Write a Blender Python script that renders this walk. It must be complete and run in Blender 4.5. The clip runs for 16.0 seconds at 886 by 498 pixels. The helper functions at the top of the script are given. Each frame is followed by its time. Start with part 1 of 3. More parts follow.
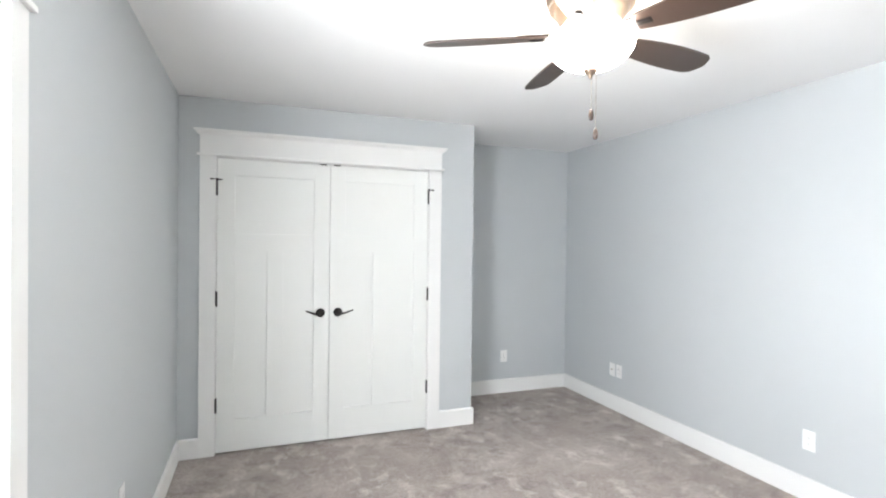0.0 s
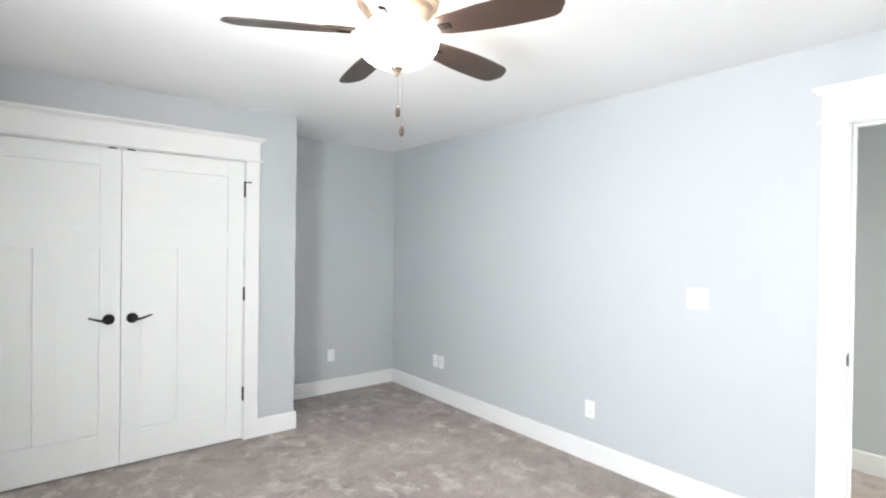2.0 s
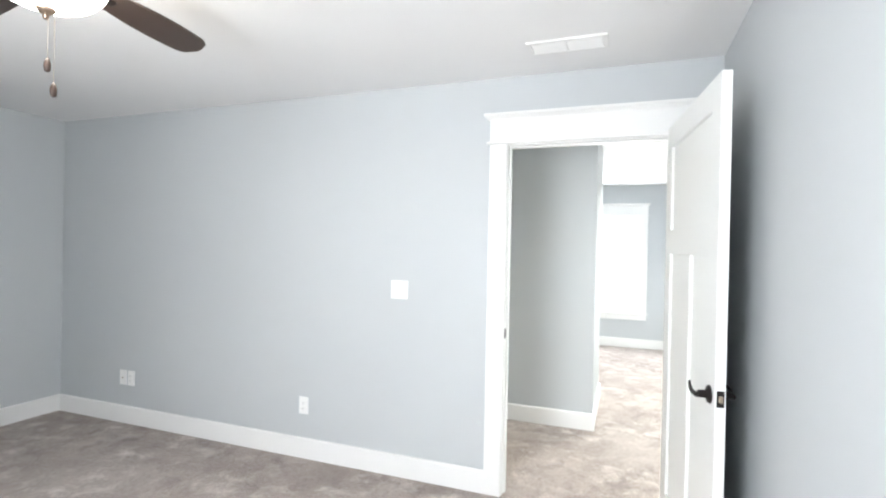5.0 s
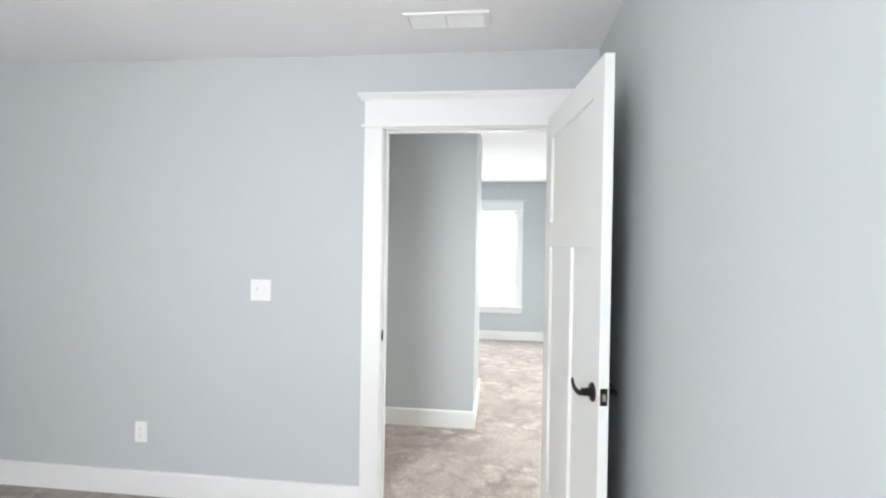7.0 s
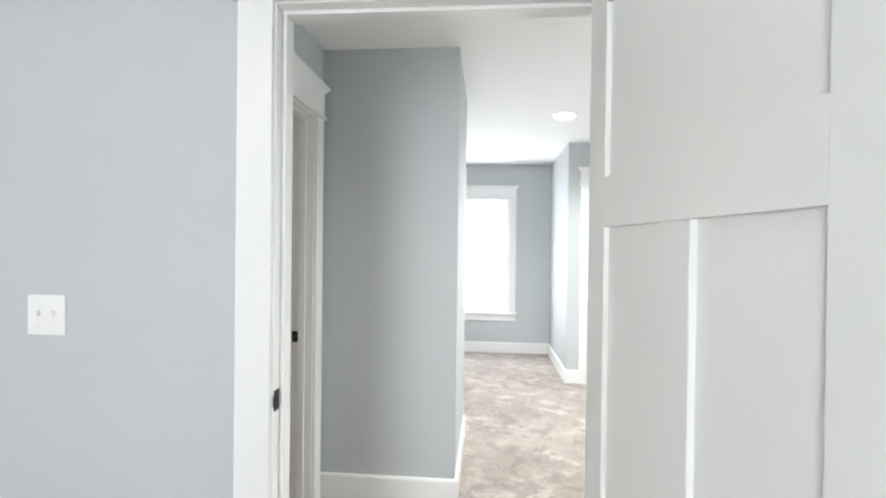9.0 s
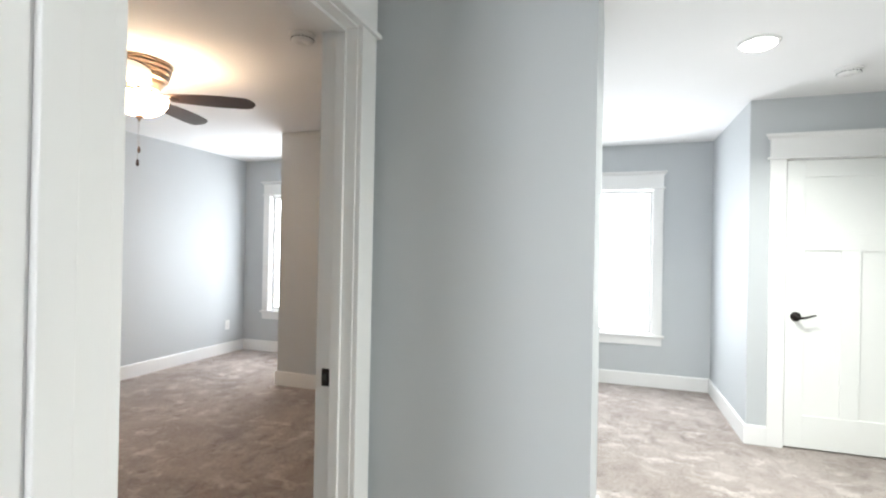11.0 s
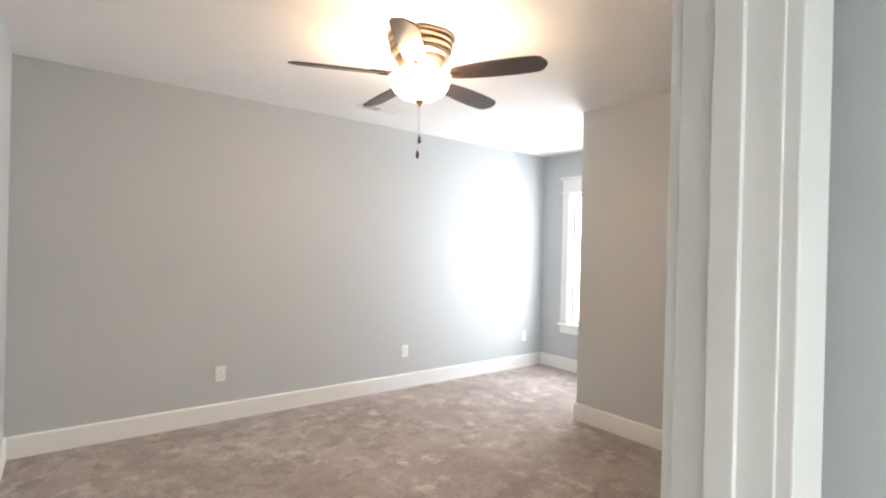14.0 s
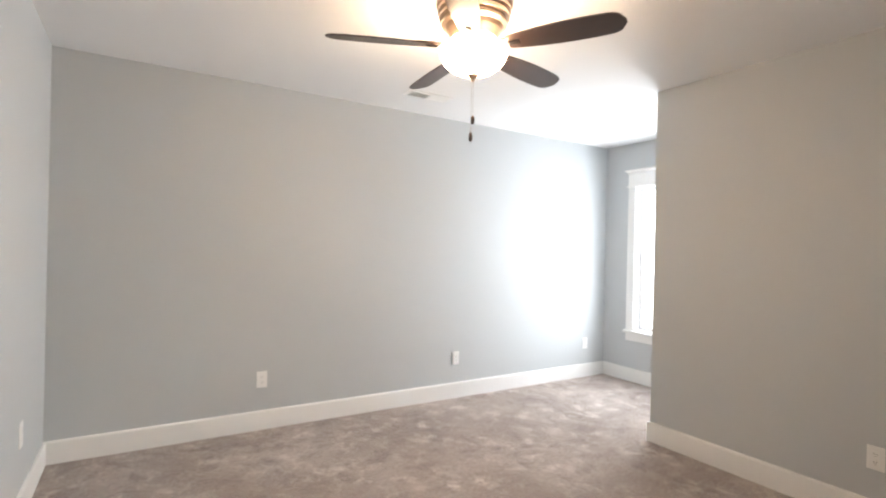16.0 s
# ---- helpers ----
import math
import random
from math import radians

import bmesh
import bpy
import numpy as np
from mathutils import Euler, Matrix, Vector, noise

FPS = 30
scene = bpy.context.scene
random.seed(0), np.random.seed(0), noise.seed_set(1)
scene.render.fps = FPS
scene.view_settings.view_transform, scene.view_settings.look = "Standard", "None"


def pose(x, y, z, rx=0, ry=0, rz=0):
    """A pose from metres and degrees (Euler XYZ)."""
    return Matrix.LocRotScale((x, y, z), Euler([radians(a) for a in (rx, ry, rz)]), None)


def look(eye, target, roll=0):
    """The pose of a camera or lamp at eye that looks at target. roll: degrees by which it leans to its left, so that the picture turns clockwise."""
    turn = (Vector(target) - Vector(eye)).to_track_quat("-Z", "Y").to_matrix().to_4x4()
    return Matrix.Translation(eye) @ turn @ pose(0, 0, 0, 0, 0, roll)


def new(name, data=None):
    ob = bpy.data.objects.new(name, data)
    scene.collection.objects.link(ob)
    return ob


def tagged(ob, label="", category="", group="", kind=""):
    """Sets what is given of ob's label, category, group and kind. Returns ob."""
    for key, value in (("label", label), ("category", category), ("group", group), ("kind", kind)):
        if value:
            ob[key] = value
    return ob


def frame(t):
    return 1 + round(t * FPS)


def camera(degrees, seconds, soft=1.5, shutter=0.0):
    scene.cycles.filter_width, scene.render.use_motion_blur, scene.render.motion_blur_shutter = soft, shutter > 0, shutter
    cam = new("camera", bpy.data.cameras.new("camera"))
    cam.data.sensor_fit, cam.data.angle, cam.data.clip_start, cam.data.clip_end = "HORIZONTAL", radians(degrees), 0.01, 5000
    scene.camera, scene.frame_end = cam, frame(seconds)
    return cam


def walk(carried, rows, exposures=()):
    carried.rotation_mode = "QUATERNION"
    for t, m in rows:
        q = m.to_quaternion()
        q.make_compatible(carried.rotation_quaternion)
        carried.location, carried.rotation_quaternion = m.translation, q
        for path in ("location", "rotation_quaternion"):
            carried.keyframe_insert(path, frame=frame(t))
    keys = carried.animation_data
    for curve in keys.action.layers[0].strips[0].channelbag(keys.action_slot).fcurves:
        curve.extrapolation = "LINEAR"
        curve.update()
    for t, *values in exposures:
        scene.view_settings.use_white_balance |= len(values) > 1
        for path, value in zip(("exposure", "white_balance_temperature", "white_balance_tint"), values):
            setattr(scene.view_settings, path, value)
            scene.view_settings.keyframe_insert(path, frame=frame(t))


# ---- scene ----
cam = camera(83.7, 16.0, soft=2.1)
PATH = [
    (0, (-0.31, -0.225, 1.472), (0.389, 1.649, 1.451), 0.7),
    (0.5, (-0.295, -0.238, 1.46), (0.491, 1.601, 1.442), 0.7),
    (1, (-0.259, -0.248, 1.456), (0.688, 1.513, 1.439), 0.8),
    (1.5, (-0.226, -0.265, 1.452), (0.881, 1.401, 1.439), 0.8),
    (2, (-0.2, -0.267, 1.453), (1.055, 1.29, 1.438), 0.8),
    (2.5, (-0.184, -0.269, 1.445), (1.213, 1.162, 1.432), 0.9),
    (3, (-0.171, -0.276, 1.439), (1.354, 1.018, 1.429), 1.0),
    (3.5, (-0.164, -0.287, 1.438), (1.482, 0.849, 1.431), 1.0),
    (4, (-0.153, -0.3, 1.436), (1.59, 0.681, 1.433), 1.0),
    (4.5, (-0.144, -0.301, 1.441), (1.677, 0.525, 1.436), 1.2),
    (5, (-0.131, -0.308, 1.44), (1.747, 0.38, 1.435), 1.2),
    (5.2, (-0.123, -0.312, 1.438), (1.773, 0.325, 1.437), 1.2),
    (7.5, (0.321, -0.274, 1.413), (2.313, -0.089, 1.402), 0.9),
    (8, (0.616, -0.292, 1.397), (2.608, -0.114, 1.387), 0.8),
    (8.2, (0.763, -0.276, 1.398), (2.756, -0.11, 1.381), 0.7),
    (10.3, (2.184, -0.217, 1.325), (4.166, 0.05, 1.334), 0.8),
    (10.5, (2.264, -0.201, 1.317), (4.232, 0.156, 1.329), 0.9),
    (11, (2.448, -0.142, 1.324), (4.342, 0.5, 1.332), 1.1),
    (11.5, (2.61, -0.085, 1.329), (4.391, 0.826, 1.34), 1.1),
    (12, (2.759, -0.012, 1.33), (4.402, 1.127, 1.334), 1.1),
    (12.5, (2.897, 0.066, 1.329), (4.417, 1.367, 1.327), 1.0),
    (13, (3.028, 0.184, 1.326), (4.412, 1.629, 1.323), 1.2),
    (13.5, (3.137, 0.312, 1.339), (4.435, 1.834, 1.333), 1.4),
    (14, (3.233, 0.435, 1.337), (4.447, 2.025, 1.333), 1.4),
    (14.5, (3.289, 0.542, 1.334), (4.414, 2.195, 1.327), 1.3),
    (15, (3.358, 0.623, 1.326), (4.438, 2.306, 1.319), 1.3),
    (15.5, (3.402, 0.682, 1.322), (4.467, 2.375, 1.317), 1.4),
    (16, (3.41, 0.722, 1.309), (4.458, 2.425, 1.309), 1.3),
]
walk(cam, [(t, look(eye, target, roll)) for t, eye, target, roll in PATH],
     exposures=[(0.0, 0.17), (3.0, 0.0), (5.0, -0.14), (7.5, -0.54), (8.2, -0.58), (10.3, -0.6), (11.5, -0.58), (12.5, -0.2), (13.5, -0.1), (16.0, -0.1)])

# ---------- light ----------
world = bpy.data.worlds.new("sky")
scene.world = world
world.use_nodes = True
sky = world.node_tree.nodes.new("ShaderNodeTexSky")
sky.sky_type = "NISHITA"
sky.sun_disc = False
sky.sun_elevation = radians(40)
sky.sun_rotation = radians(200)
world.node_tree.nodes["Background"].inputs[1].default_value = 0.12
world.node_tree.links.new(sky.outputs[0], world.node_tree.nodes["Background"].inputs[0])


def window_light(name, centre, rz, w, h, watts):
    """Sky light that enters by a window; it shines along the local +Y."""
    lamp = bpy.data.lights.new(name, "AREA")
    lamp.shape, lamp.size, lamp.size_y = "RECTANGLE", w, h
    lamp.energy, lamp.color = watts, (0.92, 0.96, 1.0)
    ob = new(name, lamp)
    ob.matrix_world = pose(*centre, 90, 0, rz)
    return ob


WIN_W, WIN_H, WIN_Z = 0.90, 1.47, 0.52
window_light("daylight_bedroom", (-0.912, 0.615, WIN_Z + WIN_H / 2), -90, WIN_W - .024, WIN_H - .024, 96)
window_light("daylight_loft", (7.93, -0.10, WIN_Z + WIN_H / 2), 90, WIN_W - .024, WIN_H - .024, 62)
window_light("daylight_alcove", (7.827, 3.545, WIN_Z + WIN_H / 2), 90, WIN_W - .024, WIN_H - .024, 62)


def bulb(name, place, watts, color, radius=0.05):
    lamp = bpy.data.lights.new(name, "POINT")
    lamp.energy, lamp.color, lamp.shadow_soft_size = watts, color, radius
    ob = new(name, lamp)
    ob.location = place
    return ob


# ---------- materials ----------
def material(name, color, rough=0.5, metal=0.0, vary=0.04, scale=3.0, fine=60.0, bump=0.05, fine_bump=0.0015, spec=0.5):
    """Principled with slow colour drift, fine grain and a light relief."""
    m = bpy.data.materials.new(name)
    m.use_nodes = True
    nt = m.node_tree
    b = nt.nodes["Principled BSDF"]
    co = nt.nodes.new("ShaderNodeTexCoord")
    n1 = nt.nodes.new("ShaderNodeTexNoise")
    n1.inputs["Scale"].default_value, n1.inputs["Detail"].default_value = scale, 4
    n2 = nt.nodes.new("ShaderNodeTexNoise")
    n2.inputs["Scale"].default_value, n2.inputs["Detail"].default_value = fine, 3
    for n in (n1, n2):
        nt.links.new(co.outputs["Object"], n.inputs["Vector"])
    mix = nt.nodes.new("ShaderNodeMix")
    mix.data_type = "RGBA"
    mix.inputs[6].default_value = (*[c * (1 - vary) for c in color], 1)
    mix.inputs[7].default_value = (*[min(1, c * (1 + vary)) for c in color], 1)
    nt.links.new(n1.outputs["Fac"], mix.inputs[0])
    nt.links.new(mix.outputs[2], b.inputs["Base Color"])
    mr = nt.nodes.new("ShaderNodeMapRange")
    mr.inputs["To Min"].default_value, mr.inputs["To Max"].default_value = max(0, rough - .07), min(1, rough + .07)
    nt.links.new(n1.outputs["Fac"], mr.inputs["Value"])
    nt.links.new(mr.outputs["Result"], b.inputs["Roughness"])
    bp = nt.nodes.new("ShaderNodeBump")
    bp.inputs["Strength"].default_value, bp.inputs["Distance"].default_value = bump, fine_bump
    nt.links.new(n2.outputs["Fac"], bp.inputs["Height"])
    nt.links.new(bp.outputs["Normal"], b.inputs["Normal"])
    b.inputs["Metallic"].default_value = metal
    b.inputs["Specular IOR Level"].default_value = spec
    return m


WALL = material("grey_wall_paint", (0.50, 0.525, 0.54), 0.62, vary=0.02, scale=1.1, fine=140, bump=0.25, fine_bump=0.001)
CEIL = material("white_ceiling_paint", (0.84, 0.84, 0.84), 0.85, vary=0.015, fine=90, bump=0.3, fine_bump=0.0015)
TRIM = material("white_semigloss_trim", (0.80, 0.80, 0.79), 0.34, vary=0.012, scale=2, fine=30, bump=0.08, fine_bump=0.0008)
DOOR = material("white_door_paint", (0.80, 0.81, 0.79), 0.38, vary=0.012, scale=2, fine=40, bump=0.1, fine_bump=0.0008)
BRONZE = material("oil_rubbed_bronze", (0.028, 0.024, 0.023), 0.38, 0.75, vary=0.2, scale=30, fine=200)
PLATE = material("white_plastic_plate", (0.82, 0.82, 0.81), 0.3, vary=0.01, bump=0.02)
SLOT = material("socket_slot", (0.03, 0.03, 0.03), 0.6)
BLADE = material("dark_walnut_blade", (0.050, 0.030, 0.022), 0.36, vary=0.25, scale=9, fine=70, bump=0.15)
NICKEL = material("brushed_bronze_housing", (0.30, 0.225, 0.17), 0.3, 0.85, vary=0.15, scale=8, fine=120)
CHAIN = material("brass_chain", (0.36, 0.30, 0.23), 0.35, 0.9)
VINYL = material("white_vinyl_sash", (0.8, 0.8, 0.8), 0.35, vary=0.01)
CLOSET = material("closet_interior", (0.5, 0.5, 0.5), 0.8)


def carpet_material():
    m = bpy.data.materials.new("taupe_cut_pile_carpet")
    m.use_nodes = True
    nt = m.node_tree
    b = nt.nodes["Principled BSDF"]
    co = nt.nodes.new("ShaderNodeTexCoord")

    def noisy(scale, detail, rough, distort, squash=(1, 1, 1)):
        mp = nt.nodes.new("ShaderNodeMapping")
        mp.inputs["Scale"].default_value = squash
        n = nt.nodes.new("ShaderNodeTexNoise")
        n.inputs["Scale"].default_value = scale
        n.inputs["Detail"].default_value = detail
        n.inputs["Roughness"].default_value = rough
        n.inputs["Distortion"].default_value = distort
        nt.links.new(co.outputs["Object"], mp.inputs["Vector"])
        nt.links.new(mp.outputs["Vector"], n.inputs["Vector"])
        return n
    def band(n, lo, hi, a=0.0, b=1.0):
        r = nt.nodes.new("ShaderNodeMapRange")
        for key, value in (("From Min", lo), ("From Max", hi), ("To Min", a), ("To Max", b)):
            r.inputs[key].default_value = value
        nt.links.new(n.outputs["Fac"], r.inputs["Value"])
        return r.outputs["Result"]

    def times(a, b):
        t = nt.nodes.new("ShaderNodeMath")
        t.operation = "MULTIPLY"
        nt.links.new(a, t.inputs[0])
        nt.links.new(b, t.inputs[1])
        return t.outputs[0]

    def over(fac, low, high):
        m_ = nt.nodes.new("ShaderNodeMix")
        m_.data_type = "RGBA"
        nt.links.new(fac, m_.inputs[0])
        for k, c in ((6, low), (7, high)):
            if isinstance(c, tuple):
                m_.inputs[k].default_value = c
            else:
                nt.links.new(c, m_.inputs[k])
        return m_.outputs[2]
    tuft = noisy(46, 3, 0.7, 0.2)
    fibre = noisy(260, 2, 0.6, 0)
    swept = band(noisy(1.7, 3, 0.55, 0.4), 0.35, 0.65)
    tone = over(swept, (0.315, 0.264, 0.238, 1), (0.405, 0.350, 0.319, 1))
    dents = times(band(noisy(6.0, 4, 0.6, 0.2, (1.0, 1.3, 1)), 0.52, 0.34), band(noisy(1.3, 2, 0.5, 0), 0.36, 0.58, 0.25, 0.8))
    tone = over(dents, tone, (0.215, 0.175, 0.155, 1))
    flecks = times(band(noisy(6.8, 4, 0.60, 0.25, (1.2, 0.9, 1)), 0.50, 0.72), band(noisy(2.1, 3, 0.5, 0.2), 0.38, 0.60, 0.15, 0.95))
    tone = over(flecks, tone, (0.650, 0.595, 0.560, 1))
    grain = nt.nodes.new("ShaderNodeMix")
    grain.data_type, grain.blend_type = "RGBA", "OVERLAY"
    grain.inputs[0].default_value = 0.55
    nt.links.new(tone, grain.inputs[6])
    nt.links.new(tuft.outputs["Fac"], grain.inputs[7])
    nt.links.new(grain.outputs[2], b.inputs["Base Color"])
    add = nt.nodes.new("ShaderNodeMath")
    add.operation = "ADD"
    nt.links.new(tuft.outputs["Fac"], add.inputs[0])
    nt.links.new(fibre.outputs["Fac"], add.inputs[1])
    bp = nt.nodes.new("ShaderNodeBump")
    bp.inputs["Strength"].default_value, bp.inputs["Distance"].default_value = 0.8, 0.008
    nt.links.new(add.outputs[0], bp.inputs["Height"])
    nt.links.new(bp.outputs["Normal"], b.inputs["Normal"])
    b.inputs["Roughness"].default_value = 0.95
    b.inputs["Specular IOR Level"].default_value = 0.1
    b.inputs["Sheen Weight"].default_value = 0.25
    return m


CARPET = carpet_material()


def glowing(name, color, strength):
    m = bpy.data.materials.new(name)
    m.use_nodes = True
    b = m.node_tree.nodes["Principled BSDF"]
    b.inputs["Base Color"].default_value = (0.85, 0.82, 0.75, 1)
    b.inputs["Roughness"].default_value = 0.3
    b.inputs["Emission Color"].default_value = (*color, 1)
    b.inputs["Emission Strength"].default_value = strength
    return m


WARM = (1.0, 0.67, 0.41)
BOWL_1 = glowing("lit_frosted_bowl_bedroom", (1.0, 0.95, 0.88), 34)
BOWL_2 = glowing("lit_frosted_bowl_warm", WARM, 74)
LED = glowing("lit_led_disc", (1.0, 0.97, 0.92), 40)

glass = bpy.data.materials.new("window_glass")
glass.use_nodes = True
g = glass.node_tree.nodes["Principled BSDF"]
g.inputs["Transmission Weight"].default_value = 1.0
g.inputs["Roughness"].default_value = 0.0
g.inputs["IOR"].default_value = 1.45


# ---------- mesh helpers ----------
def box(bm, x0, x1, y0, y1, z0, z1, bevel=0.0):
    made = bmesh.ops.create_cube(bm, size=1.0)["verts"]
    for v in made:
        v.co = Vector(((x0 + x1) / 2 + v.co.x * (x1 - x0), (y0 + y1) / 2 + v.co.y * (y1 - y0), (z0 + z1) / 2 + v.co.z * (z1 - z0)))
    if bevel:
        edges = list({e for v in made for e in v.link_edges})
        bmesh.ops.bevel(bm, geom=edges, offset=bevel, segments=2, affect="EDGES", profile=0.6)
    return made


def lathe(bm, profile, segments=40, centre=(0, 0, 0)):
    """Turns (radius, z) pairs round the z axis."""
    rings = []
    for r, z in profile:
        if r < 1e-5:
            rings.append([bm.verts.new((centre[0], centre[1], centre[2] + z))])
        else:
            rings.append([bm.verts.new((centre[0] + r * math.cos(2 * math.pi * k / segments), centre[1] + r * math.sin(2 * math.pi * k / segments), centre[2] + z)) for k in range(segments)])
    for a, b in zip(rings, rings[1:]):
        for k in range(segments):
            j = (k + 1) % segments
            if len(a) == 1 and len(b) > 1:
                bm.faces.new((a[0], b[k], b[j]))
            elif len(b) == 1 and len(a) > 1:
                bm.faces.new((a[k], a[j], b[0]))
            elif len(a) > 1:
                bm.faces.new((a[k], a[j], b[j], b[k]))


def tube(bm, points, radii, sides=10):
    """A round bar along points, closed at both ends."""
    pts = [Vector(p) for p in points]
    rings = []
    for i, p in enumerate(pts):
        d = (pts[min(i + 1, len(pts) - 1)] - pts[max(i - 1, 0)]).normalized()
        q = d.to_track_quat("Z", "Y")
        rings.append([bm.verts.new(p + q @ Vector((radii[i] * math.cos(2 * math.pi * k / sides), radii[i] * math.sin(2 * math.pi * k / sides), 0))) for k in range(sides)])
    for a, b in zip(rings, rings[1:]):
        for k in range(sides):
            bm.faces.new((a[k], a[(k + 1) % sides], b[(k + 1) % sides], b[k]))
    bm.faces.new(rings[0][::-1])
    bm.faces.new(rings[-1])


def part(name, bm, mat, parent=None, label="", smooth=False, at=None):
    """Links a bmesh as one mesh object, under a thing or a part where one is given."""
    bmesh.ops.recalc_face_normals(bm, faces=bm.faces)
    me = bpy.data.meshes.new(name)
    bm.to_mesh(me)
    bm.free()
    me.materials.append(mat)
    if smooth:
        for p in me.polygons:
            p.use_smooth = True
    ob = new(name, me)
    if parent:
        ob.parent = parent
    if at is not None:
        ob.matrix_basis = at
    if label:
        ob["label"] = label
    return ob


def turned(bm, m):
    bmesh.ops.transform(bm, matrix=m, verts=bm.verts)
    return bm


def thing(name, m, label, category, group="", kind=""):
    ob = new(name)
    ob.empty_display_size = 0.05
    ob.matrix_world = m
    return tagged(ob, label, category, group, kind)


# ---------- shell ----------
H = 2.44
T = 0.115


def wall(name, x0, x1, y0, y1, holes=(), label="smooth grey painted drywall wall"):
    """A wall slab with holes (a0, a1, z0, z1) along its length."""
    bm = bmesh.new()
    along_x = (x1 - x0) > (y1 - y0)
    lo, hi = (x0, x1) if along_x else (y0, y1)

    def seg(a, b, z0, z1):
        if b - a > 1e-4 and z1 - z0 > 1e-4:
            box(bm, *((a, b, y0, y1) if along_x else (x0, x1, a, b)), z0, z1)
    at = lo
    for a, b, z0, z1 in sorted(holes):
        seg(at, a, 0, H)
        seg(a, b, 0, z0)
        seg(a, b, z1, H)
        at = b
    seg(at, hi, 0, H)
    return tagged(part(name, bm, WALL), label, "wall", kind="structure")


DOOR_H = 2.045
XR, XH = 2.70, 2.815            # the bedroom's door wall, its two faces
D1A, D1B = -0.546, 0.338         # door 1 opening along y
YB, XL = -0.765, -0.815          # bedroom back and window walls
YC, XC, YA = 3.482, 1.334, 4.165  # closet wall, its corner, alcove back
YH, YS = 0.649, 0.765             # wall between hall and second bedroom
D2A, D2B = 2.945, 3.873         # door 2 opening along x
XW2, YN2, XB2, YB2, XE2 = 2.958, 4.377, 6.483, 2.897, 7.73
XG, YG, XJ = 4.010, -0.095, 5.0  # hall end wall, its corner, end of the jog
XD, YD, YR, XE = 6.487, -1.072, -2.17, 7.833  # loft door wall, corner, far side wall, window wall
D3A, D3B = -2.063, -1.300
DOOR3_H = 2.005

J = 0.02
wall("wall_bedroom_window", XL - .15, XL, YB - T, YA + T, [(0.165, 1.065, WIN_Z, WIN_Z + WIN_H)])
wall("wall_bedroom_back", XL, XR, YB - T, YB)
wall("wall_bedroom_door", XR, XH, YR - T, YA + T, [(D1A - J, D1B + J, 0, DOOR_H + J)])
wall("wall_closet_front", XL, XC, YC, YC + T, [(-0.58 - J, 0.945 + J, 0, DOOR_H + J)])
wall("wall_closet_side", XC - T, XC, YC + T, YA)
wall("wall_alcove_back", XL, XR, YA, YA + T)
wall("wall_second_west", XH + .002, XW2, YS, YN2 + T)
wall("wall_hall_north", XH + .002, XE2 + .09, YH, YS, [(D2A - J, D2B + J, 0, DOOR_H + J)])
wall("wall_second_north", XW2, XE2 + .15, YN2, YN2 + T)
wall("wall_second_bump", XB2, XB2 + T, YS, YB2)
wall("wall_second_alcove_south", XB2 + T, XE2, YB2 - T, YB2)
wall("wall_second_east", XE2, XE2 + .15, YB2 - T, YN2, [(3.095, 3.995, WIN_Z, WIN_Z + WIN_H)])
wall("wall_hall_end", XG, XG + T, YG, YH)
wall("wall_jog_south", XG + T, XJ, YG, YG + T)
wall("wall_jog_east", XJ - T, XJ, YG + T, YH)
wall("wall_loft_east", XE, XE + .15, YD - T, YH, [(-0.55, 0.35, WIN_Z, WIN_Z + WIN_H)])
wall("wall_loft_return", XD + T, XE, YD - T, YD)
wall("wall_loft_door", XD, XD + T, YR - T, YD, [(D3A - J, D3B + J, 0, DOOR3_H + J)])
wall("wall_loft_south", XH, XD, YR - T, YR)

bm = bmesh.new()
box(bm, XL - .15, XE + .15, YR - T, YN2 + T, -0.12, 0)
tagged(part("floor", bm, CARPET), "taupe cut-pile carpet with brushed patches", "carpet floor", kind="structure")
bm = bmesh.new()
box(bm, XL - .15, XE + .15, YR - T, YN2 + T, H, H + .12)
tagged(part("ceiling", bm, CEIL), "flat white painted drywall ceiling", "ceiling", kind="structure")
bm = bmesh.new()
box(bm, XD + T, XE + .15, YR - T, YR - T + .05, 0, H)
box(bm, XE + .1, XE + .15, YR - T + .05, YD - T, 0, H)
tagged(part("wall_loft_closet", bm, CLOSET), "plain wall behind the closed loft door", "wall", kind="structure")


def baseboard(axis, face, side, a, b):
    """One run of skirting on a wall face; side is +1 where the room lies on the greater side."""
    bm = bmesh.new()
    d, h = 0.016, 0.135
    prof = [(0, 0.0), (d, 0.0), (d, h - 0.012), (d - 0.003, h - 0.003), (d - 0.008, h), (0, h)]
    ends = []
    for s in (a, b):
        ends.append([bm.verts.new((face + side * p, s, z) if axis == "x" else (s, face + side * p, z)) for p, z in prof])
    n = len(prof)
    for k in range(n):
        bm.faces.new((ends[0][k], ends[0][(k + 1) % n], ends[1][(k + 1) % n], ends[1][k]))
    bm.faces.new(ends[0])
    bm.faces.new(ends[1][::-1])
    tagged(part("baseboard", bm, TRIM), "tall white painted baseboard along a grey wall", "baseboard", kind="structure")


